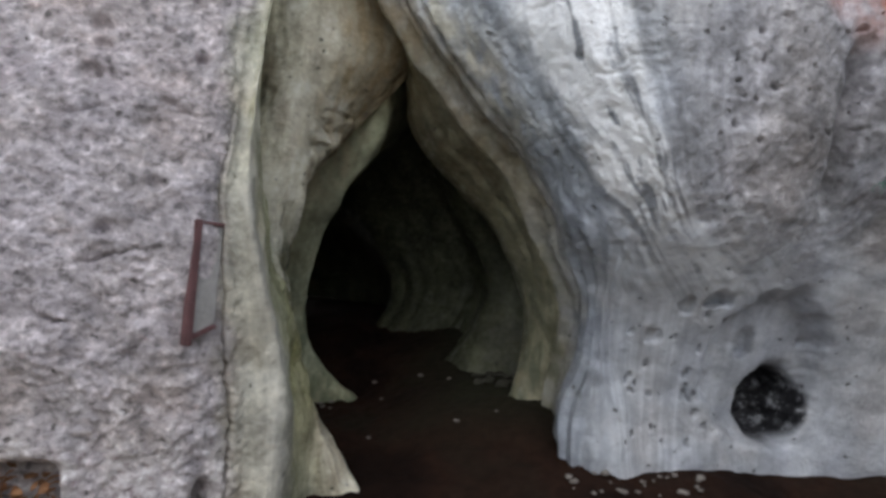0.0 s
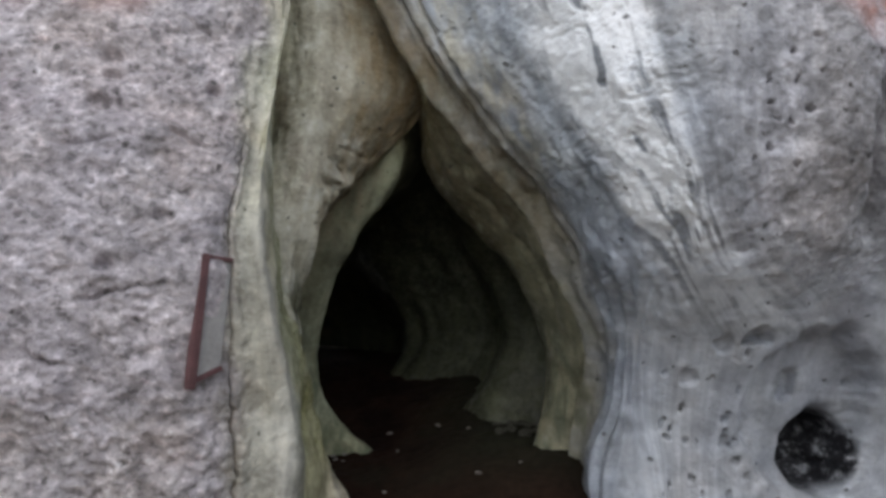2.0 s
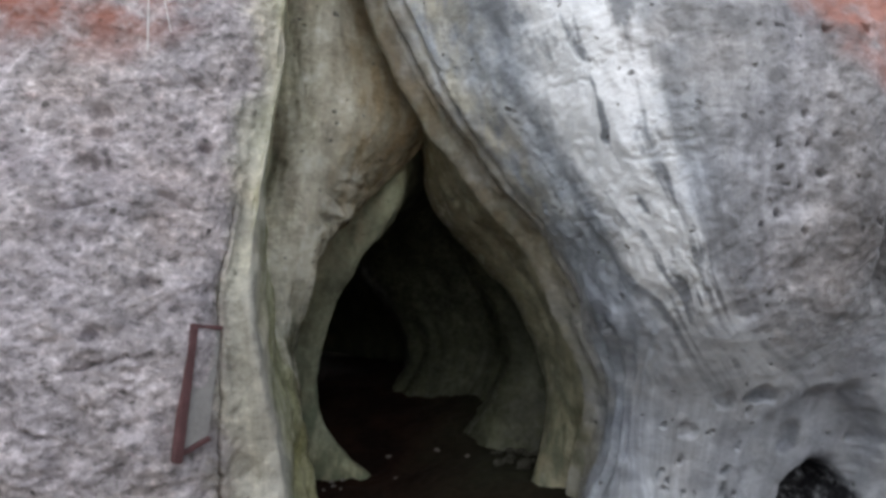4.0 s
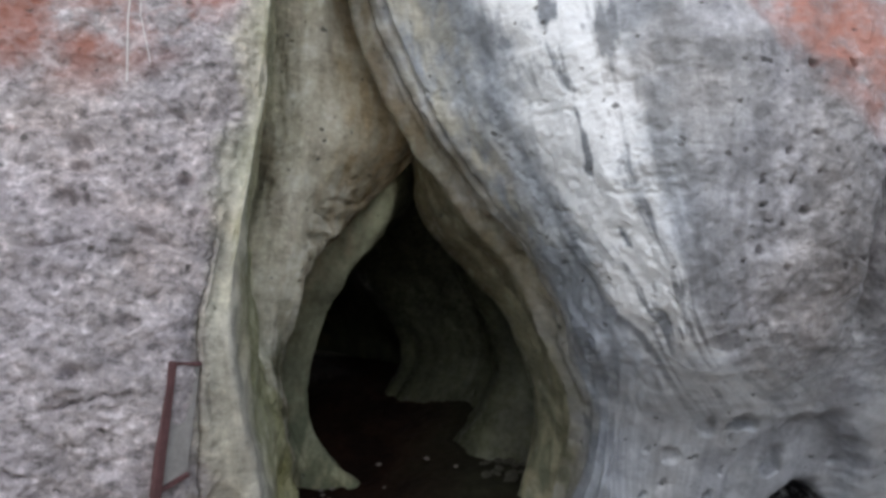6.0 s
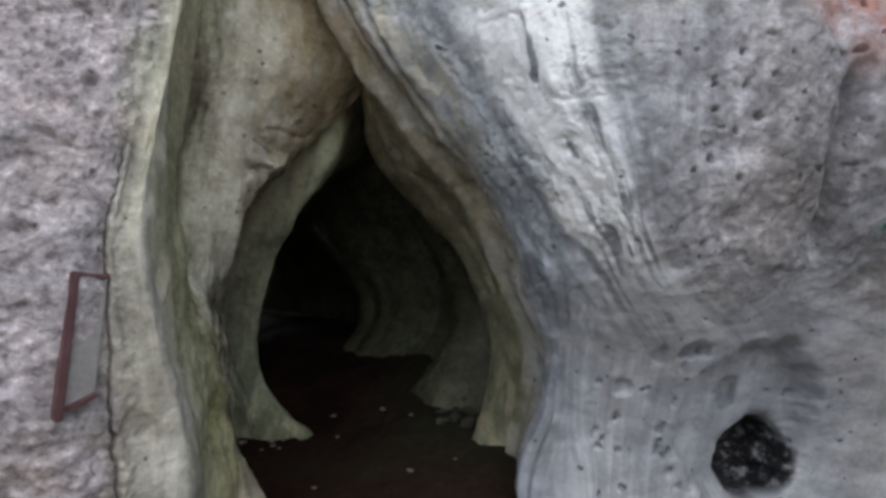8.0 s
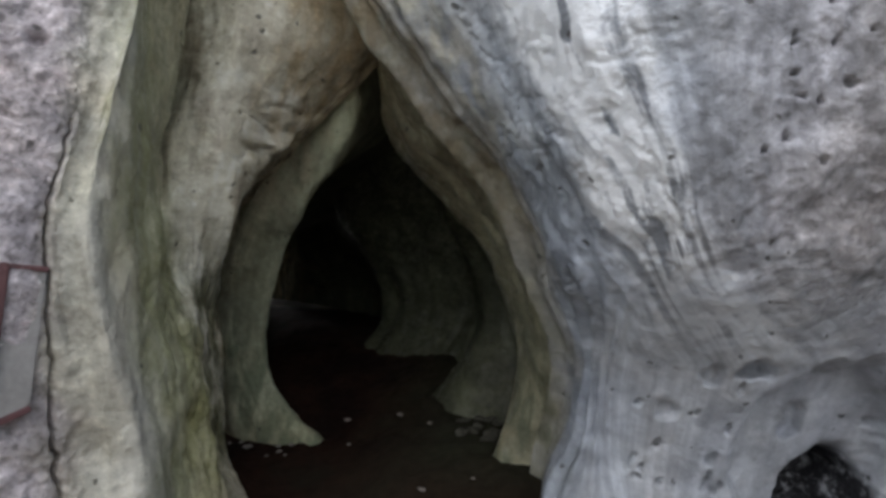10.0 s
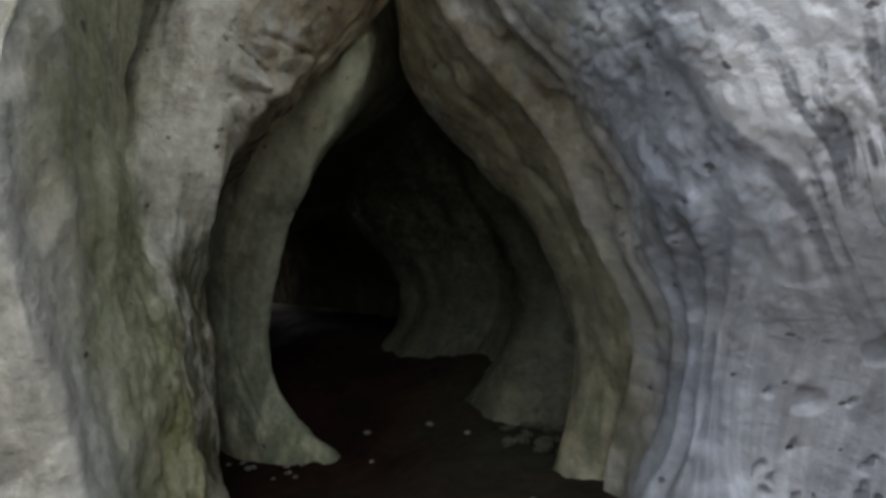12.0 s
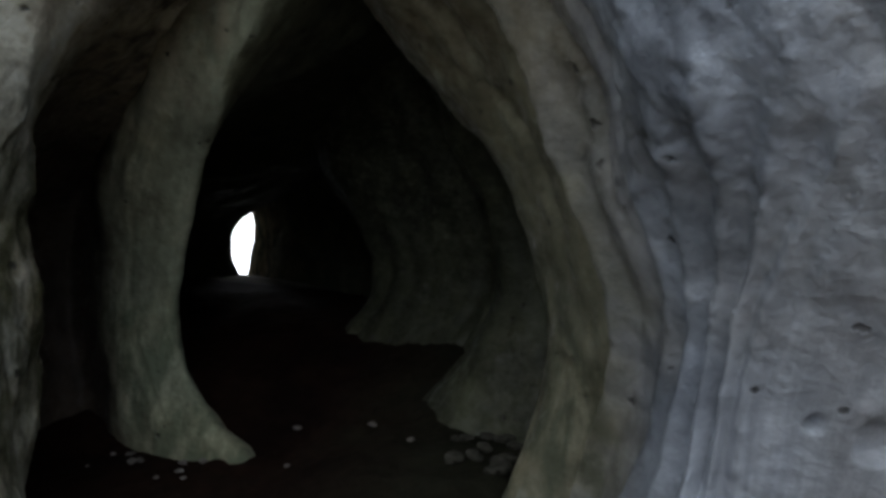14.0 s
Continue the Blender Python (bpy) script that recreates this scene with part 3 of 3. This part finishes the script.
def right_relief(s, z, p):
    coarse = 1 - smooth(2.4, 4.0, s)
    move = 0.04 * fractal(p * 1.8, 33, 3) + coarse * (0.25 + 0.75 * smooth(1.5, 2.0, z)) * (0.02 * fractal(p * (6, 6, 5), 41, 4) + 0.008 * fractal(p * 22, 43, 3))
    slide = s - np.clip((6.6 - s) * 0.4, 0, 1) * (np.interp(z, *zip(*LEAN)) - 4.15)
    flutes = fractal(np.stack([slide * 2.6, z * 0.6, p[:, 1] * 0.4], 1), 51, 3)
    move += smooth(3.0, 4.0, s) * ((0.018 - 0.006 * smooth(2.0, 2.5, z)) * flutes + (0.008 + 0.004 * smooth(1.35, 1.8, z)) * fractal(p * (9, 9, 7), 57, 5))
    # crease behind the inner rib, and the worn flutes beside it
    rib = 6.0 + 0.05 * wander(z, 2, 73)
    move += 0.10 * bell(s, rib - 0.05, 0.08) - 0.2 * bell(s, rib + 0.12, 0.06)
    for at, deep, low in ((5.72, 0.07, 1.5), (5.45, 0.05, 1.6), (6.45, 0.05, 1.3)):
        move -= deep * bell(s, at + 0.07 * wander(z, 2, 74) + 0.03 * wander(z, 9, 76), 0.04) * smooth(low, low + 0.4, z)
    # upright ribs on the tunnel's side
    move += 0.05 * fractal(np.stack([s * 7, z * 0.7, z * 0], 1), 87, 3) * smooth(9.1, 9.5, s) * (1 - smooth(11.0, 11.6, s))
    wave = np.sin(s * 19 + 1.5 * lattice(np.stack([s * 2, z * 1.5, z * 0], 1), 75))
    move += 0.024 * wave * bell(s, 4.9, 0.8) * (1 - smooth(1.5, 2.2, z))
    crag = fractal(np.stack([slide * 4.5, z * 1.5, p[:, 1] * 1.5], 1), 79, 5)
    move += 0.007 * crag * bell(s, 4.4, 1.0) * smooth(1.3, 1.9, z)
    move += 0.006 * fractal(p * (15, 15, 11), 89, 3) * smooth(2.8, 3.4, s) * (1 - smooth(5.4, 6.2, s)) * (0.35 + 0.65 * smooth(1.35, 1.6, z))
    # torn edges of broken rock higher up
    torn = np.abs(fractal(np.stack([slide * 3, z * 9, p[:, 1] * 5], 1), 83, 4))
    move -= 0.015 * (1 - smooth(0.0, 0.16, torn)) * smooth(3.0, 3.6, s) * (1 - smooth(5.4, 6.0, s)) * smooth(1.35, 1.7, z) * smooth(0.0, 0.3, fractal(p * 3, 85, 2))
    # hollows and pockets under the shoulder, with worn rims
    worn = p + np.stack([0.03 * fractal(p * 8, 93, 3), p[:, 1] * 0, 0.03 * fractal(p * 8, 95, 3)], 1)
    push = bowl(worn, 2.87, 0.76, 0.46, 0.60, 0.24, 14)
    push += bowl(worn, 3.09, 0.45, 0.23, 0.30, 0.45, 9) * (1 + 0.25 * fractal(p * 7, 77, 3))
    push += bowl(worn, 2.79, 0.97, 0.06, 0.11, 0.11)
    push += bowl(worn, 2.35, 1.29, 0.09, 0.05, 0.16)
    push += bowl(worn, 2.13, 1.26, 0.06, 0.07, 0.08)
    push += bowl(worn, 1.95, 1.01, 0.07, 0.06, 0.07)
    push += bowl(worn, 3.24, 0.97, 0.03, 0.025, 0.08)
    rng = random.Random(7)
    for _ in range(26):
        px, pz, r = rng.uniform(1.75, 2.6), rng.uniform(0.1, 1.2), rng.uniform(0.01, 0.028)
        push += bowl(worn, px, pz, r, r * 1.3, 0.06)
    for _ in range(34):
        px, pz, r = rng.uniform(1.9, 3.1), rng.uniform(2.3, 3.6), rng.uniform(0.008, 0.022)
        push += bowl(worn, px, pz, r * 1.3, r, 0.06)
    push *= s < 4.2
    # upright crevice in the cliff
    move -= 0.22 * bell(p[:, 0], 2.86 + 0.03 * wander(z, 4, 71), 0.06) * smooth(1.85, 2.1, z) * (1 - smooth(2.8, 3.0, z))
    hewn = smooth(2.70, 2.75, p[:, 0]) * (1 - smooth(2.86, 2.90, p[:, 0]))
    move -= 0.03 * hewn * smooth(2.1, 2.3, z) * (1 - smooth(2.75, 2.85, z))
    return move, push


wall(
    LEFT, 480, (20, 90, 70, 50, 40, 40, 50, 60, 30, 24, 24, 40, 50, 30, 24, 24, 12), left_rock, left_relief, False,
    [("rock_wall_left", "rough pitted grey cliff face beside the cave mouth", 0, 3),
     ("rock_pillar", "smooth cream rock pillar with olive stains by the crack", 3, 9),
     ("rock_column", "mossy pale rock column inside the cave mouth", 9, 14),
     ("cave_wall_left", "rock wall deep inside the cave passage, coloured dark for shade", 14, 17)],
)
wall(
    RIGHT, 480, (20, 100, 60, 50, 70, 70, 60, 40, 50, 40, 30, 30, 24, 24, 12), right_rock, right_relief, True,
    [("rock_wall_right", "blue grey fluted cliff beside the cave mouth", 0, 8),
     ("rock_ridge", "olive rock ridge inside the cave mouth, coloured dark for shade", 8, 10),
     ("cave_wall_right", "curved rock wall deep in the cave passage, coloured dark for shade", 10, 15)],
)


# ---- ground ----
def ground_height(x, y):
    """The open ground, and the slope that climbs into the cave, steeper under the right wall."""
    near = spline((-400, 2.4, 3.4, 4.7, 6.0, 6.8, 8.7, 11.0, 12.6, 400), np.array((-0.3, -0.3, -0.3, -0.2, -0.02, 0.08, 0.74, 1.04, 1.04, 1.04))[:, None], y)[:, 0]
    bank = spline((-400, 2.4, 3.4, 4.7, 5.0, 5.8, 6.1, 7.15, 8.7, 11.0, 12.6, 400), np.array((-0.3, -0.3, -0.3, -0.16, -0.08, 0.22, 0.30, 0.44, 0.92, 1.06, 1.04, 1.04))[:, None], y)[:, 0]
    rise = near + (bank - near) * smooth(-0.5, 0.9, x) - 4.0 * smooth(12.6, 16.0, y)
    bumps = 0.035 * fractal(np.stack([x * 1.7, y * 1.7, x * 0], 1), 61, 4) + 0.012 * fractal(np.stack([x * 9, y * 9, x * 0], 1), 65, 3)
    bumps += 0.02 * fractal(np.stack([x * 6, y * 6, x * 0], 1), 67, 3) * smooth(0.5, 1.0, x) * smooth(5.4, 6.2, y)
    heap = 0.3 * (1 - smooth(-1.75, -1.45, x)) * smooth(2.3, 3.1, y) * (1 - smooth(4.4, 5.0, y))
    fall = 0.15 * smooth(2.3, 3.3, x) * (1 - smooth(6, 7, y))
    return rise + heap - fall + bumps * (1 - smooth(14, 20, np.abs(y)))


far = np.array([-400, -150, -60, -30, -18])
gx = np.concatenate([far, np.linspace(-12, -3.5, 30), np.linspace(-3.4, 3.6, 240), np.linspace(3.7, 12, 30), -far[::-1]])
gy = np.concatenate([far, np.linspace(-12, 3.2, 40), np.linspace(3.3, 9, 200), np.linspace(9.1, 17, 60), -far[::-1]])
px, py = (a.ravel() for a in np.meshgrid(gx, gy))
places = np.stack([px, py, ground_height(px, py)], 1)
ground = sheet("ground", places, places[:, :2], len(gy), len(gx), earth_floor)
tagged(ground, "damp reddish brown earth floor of the cave, darkened for shade", "ground", kind="structure")


def ground_at(x, y):
    return float(ground_height(np.array([x]), np.array([y]))[0])


# ---- hill above the cave, and an unseen bank added to close the place and cut low light ----
hx, hy = np.linspace(-14, 15, 60), np.linspace(4.2, 13.5, 30)
px, py = (a.ravel() for a in np.meshgrid(hx, hy))
top = 6.85 + 0.9 * smooth(4.5, 8, py) - 0.8 * smooth(11, 13.5, py) + 0.25 * fractal(np.stack([px * 0.6, py * 0.6, px * 0], 1), 81, 4)
tagged(sheet("hilltop", np.stack([px, py, top], 1), np.stack([px, py], 1), len(hy), len(hx), turf), "dark turf on top of the rock hill", "hill", kind="structure")
# unseen roof added so that no sky light leaks into the passage
cx, cy = np.linspace(-4.6, 2.6, 50), np.linspace(6.2, 11.8, 50)
px, py = (a.ravel() for a in np.meshgrid(cx, cy))
roof = 3.45 + 0.12 * fractal(np.stack([px, py, px * 0], 1) * 1.5, 85, 4)
tagged(sheet("ceiling", np.stack([px, py, roof], 1), np.stack([px * 0 + 14, py * 0 + 3], 1), len(cy), len(cx), left_rock, True), "rock roof added over the cave passage, coloured dark for shade", "ceiling", kind="structure")
turn, rise = np.linspace(0, 1, 120), np.linspace(0, 1, 24)
corner = np.array([(-7, 3.2), (-8.5, -1), (-7, -6.5), (0, -9), (7.5, -6.5), (9.5, -1), (8, 4.9)], float)
line = spline(np.linspace(0, 1, len(corner)), corner, turn)
grid = np.stack([np.repeat(line[None, :, 0], 24, 0), np.repeat(line[None, :, 1], 24, 0), np.repeat((rise * 4.4 - 0.6)[:, None], 120, 1)], -1).reshape(-1, 3)
out = np.stack([grid[:, 0], grid[:, 1] + 1, grid[:, 0] * 0], 1)
out /= np.linalg.norm(out, axis=1, keepdims=True)
grid = grid + out * (0.5 * fractal(grid * 0.7, 91, 4) + 0.35 * grid[:, 2])[:, None]
tagged(sheet("unseen_bank", grid, grid[:, :2], 24, 120, turf), "unseen dark bank added behind to cut low light", "bank", kind="structure")

# ---- daylight haze beyond the far mouth ----
haze, tree, bsdf = nodes_of("haze")
bsdf.inputs["Emission Color"].default_value, bsdf.inputs["Emission Strength"].default_value = (1, 1, 1, 1), 5.0
bm = bmesh.new()
bmesh.ops.create_grid(bm, x_segments=1, y_segments=1, size=9.0, matrix=pose(-6, 26, 2, 90, 0, 0))
tagged(part("backdrop", bm, haze, label="bright white daylight haze outside the far cave mouth"), category="backdrop", kind="structure")


# ---- things ----
def slab(wide, high, thick, cut=0.0, edge=0.006):
    """An upright board in x and z, its foot rising by cut towards its far side, with broken edges."""
    bm = bmesh.new()
    bmesh.ops.create_cube(bm, size=1.0)
    for v in bm.verts:
        lift = cut * (v.co.x + 0.5) if v.co.z < 0 else 0
        v.co = Vector((v.co.x * wide, v.co.y * thick, v.co.z * high + lift))
    bmesh.ops.bevel(bm, geom=bm.edges[:], offset=edge, segments=2, affect="EDGES")
    return bm


def wall_plate():
    base = new("wall_plate")
    part("panel", slab(0.14, 0.64, 0.03, 0.10), plate_stone, base, "smooth grey stone panel")
    part("side_rail", slab(0.035, 0.68, 0.075, edge=0.006), rusty_iron, base, "rusty reddish iron rail").location = (-0.08, -0.01, 0)
    part("top_rail", slab(0.145, 0.022, 0.05, edge=0.005), rusty_iron, base, "rusty reddish iron rail").location = (0, -0.008, 0.325)
    part("bottom_rail", slab(0.16, 0.025, 0.05, edge=0.005), rusty_iron, base, "rusty reddish iron rail").matrix_local = pose(0, -0.008, -0.265, 0, -26, 0)
    for x, z in ((-0.065, 0.27), (-0.065, -0.24), (0.045, 0.27), (-0.055, 0.02)):
        bm = bmesh.new()
        bmesh.ops.create_uvsphere(bm, u_segments=8, v_segments=6, radius=0.005)
        part("rivet", bm, silk, base).location = (x, -0.016, z)
    return tagged(base, "grey stone plate in a rusty frame set into the cliff", "plaque")


plate = wall_plate()
plate.matrix_world = pose(-0.985, 3.54, 1.30, 0, 2, 46)


def stone(radius, seed, material, label, group="pebbles on the cave floor"):
    bm = bmesh.new()
    bmesh.ops.create_icosphere(bm, subdivisions=2, radius=radius)
    shift = Vector((seed * 3.7, seed * 1.3, 0))
    for v in bm.verts:
        v.co *= 1 + 0.45 * noise.noise(v.co / radius * 0.9 + shift)
        v.co.z *= 0.6
    ob = part("pebble", bm, material)
    return tagged(ob, label, "stone", group)


rubble = [stone(0.06, n + 20, dark_stone, "dark angular stone fallen at the foot of the ridge", "rubble below the ridge") for n in range(3)]
rng = random.Random(15)
for n in range(34):
    x, y, size = rng.uniform(0.75, 1.3), rng.uniform(6.35, 7.05), rng.uniform(0.3, 1.0)
    m = pose(x, y, ground_at(x, y) + 0.02 * size, 0, 0, rng.uniform(0, 360))
    chip = copy_thing(rubble[n % 3], m) if n > 2 else rubble[n]
    chip.matrix_world = m
    chip.scale = (size, size, size)
rng = random.Random(5)
kinds = [stone(0.03, n, limestone, "small pale limestone pebble on the earth floor") for n in range(4)]
spots = [(0.89, 5.8)] + [(rng.uniform(1.35, 2.4), rng.uniform(4.72, 4.98)) for _ in range(26)] + [(rng.uniform(-1.3, -0.7), rng.uniform(6.5, 6.8)) for _ in range(12)] + [(rng.uniform(-0.4, 1.3), rng.uniform(4.9, 7.4)) for _ in range(8)]
for n, (x, y) in enumerate(spots):
    size = rng.uniform(0.35, 1.1)
    m = pose(x, y, ground_at(x, y) + 0.008 * size, 0, 0, rng.uniform(0, 360)) @ Matrix.Diagonal((size, size, size, 1))
    if n < 4:
        kinds[n].matrix_world = m
    else:
        twin = copy_thing(kinds[n % 4], m)
        twin.scale = (size, size, size)


def frond(length, leaflets):
    """An arching stem with paired leaflets along it."""
    stem, leaves = bmesh.new(), bmesh.new()
    last = None
    for n in range(leaflets + 1):
        u = n / leaflets
        at = Vector((0, -length * (u - 0.25 * u * u), length * (0.55 * u - 0.75 * u * u)))
        ring = [stem.verts.new(at + Vector((math.cos(a), 0, math.sin(a))) * 0.003 * (1 - 0.7 * u)) for a in (0, 2.1, 4.2)]
        if last:
            for k in range(3):
                stem.faces.new((last[k], last[(k + 1) % 3], ring[(k + 1) % 3], ring[k]))
        last = ring
        wide = 0.32 * length * math.sin(math.pi * min(1, 0.12 + 0.88 * u)) ** 0.7 * (1 - 0.55 * u)
        for side in (-1, 1):
            tip = at + Vector((side * wide, -0.25 * wide, -0.18 * wide))
            mid, half = at.lerp(tip, 0.45), 0.3 * length / leaflets
            a, b = mid + Vector((0, half, 0.004)), mid + Vector((0, -half, 0.004))
            verts = [leaves.verts.new(c) for c in (at, a, tip, b)]
            leaves.faces.new(verts)
    return stem, leaves


def fern():
    base = new("fern")
    for n in range(11):
        stem, leaves = frond(rng.uniform(0.12, 0.22), 12)
        angle = rng.uniform(-80, 80)
        for name, bm in (("stem", stem), ("leaf", leaves)):
            ob = part(name, bm, leaf_green, base)
            ob.matrix_local = pose(rng.uniform(-0.02, 0.02), 0, rng.uniform(-0.03, 0.03), rng.uniform(-25, 30), rng.uniform(-20, 20), angle) if name == "stem" else ob.matrix_local
            if name == "stem":
                held = ob.matrix_local.copy()
            else:
                ob.matrix_local = held
    return tagged(base, "small bluish green fern growing from a cliff crevice", "fern")


fern().matrix_world = pose(3.13, 3.97, 2.08) @ Matrix.Scale(1.35, 4)


def thread(points, thick):
    curve = bpy.data.curves.new("hanging_thread", "CURVE")
    curve.dimensions, curve.bevel_depth, curve.bevel_resolution = "3D", thick, 1
    line = curve.splines.new("POLY")
    line.points.add(len(points) - 1)
    for p, c in zip(line.points, points):
        p.co = (*c, 1)
    curve.materials.append(silk)
    return tagged(new("hanging_thread", curve), "thin white root thread hanging down the cliff", "thread", "threads on the cliff")


thread([(-1.50, 3.66, 3.85), (-1.49, 3.62, 3.5), (-1.45, 3.60, 3.11)], 0.0038)
thread([(-1.47, 3.66, 3.85), (-1.42, 3.62, 3.5), (-1.33, 3.60, 3.22)], 0.0026)


def dead_leaf(n):
    bm = bmesh.new()
    rim = []
    for k in range(9):
        u = k / 8
        wide = 0.022 * math.sin(math.pi * u) ** 0.8
        curl = 0.012 * math.sin(3 * u + n)
        rim.append([bm.verts.new((side * wide, 0.08 * u - 0.04, curl + abs(side) * 0.006)) for side in (-1, 0, 1)])
    for a, b in zip(rim, rim[1:]):
        for k in range(2):
            if len({tuple(v.co) for v in (a[k], a[k + 1], b[k + 1], b[k])}) == 4:
                bm.faces.new((a[k], a[k + 1], b[k + 1], b[k]))
    return tagged(part("dead_leaf", bm, dry_leaf), "curled brown dead leaf at the cliff foot", "leaf", "dead leaves at the cliff foot")


leaves = [dead_leaf(n) for n in range(3)]
for n in range(140):
    x, y = rng.uniform(-2.4, -1.72), rng.uniform(3.25, 3.72)
    m = pose(x, y, ground_at(x, y) + rng.uniform(0.01, 0.24) * smooth(3.2, 3.7, y), rng.uniform(-40, 40), rng.uniform(-40, 40), rng.uniform(0, 360))
    if n < 3:
        leaves[n].matrix_world = m
    else:
        copy_thing(leaves[n % 3], m)
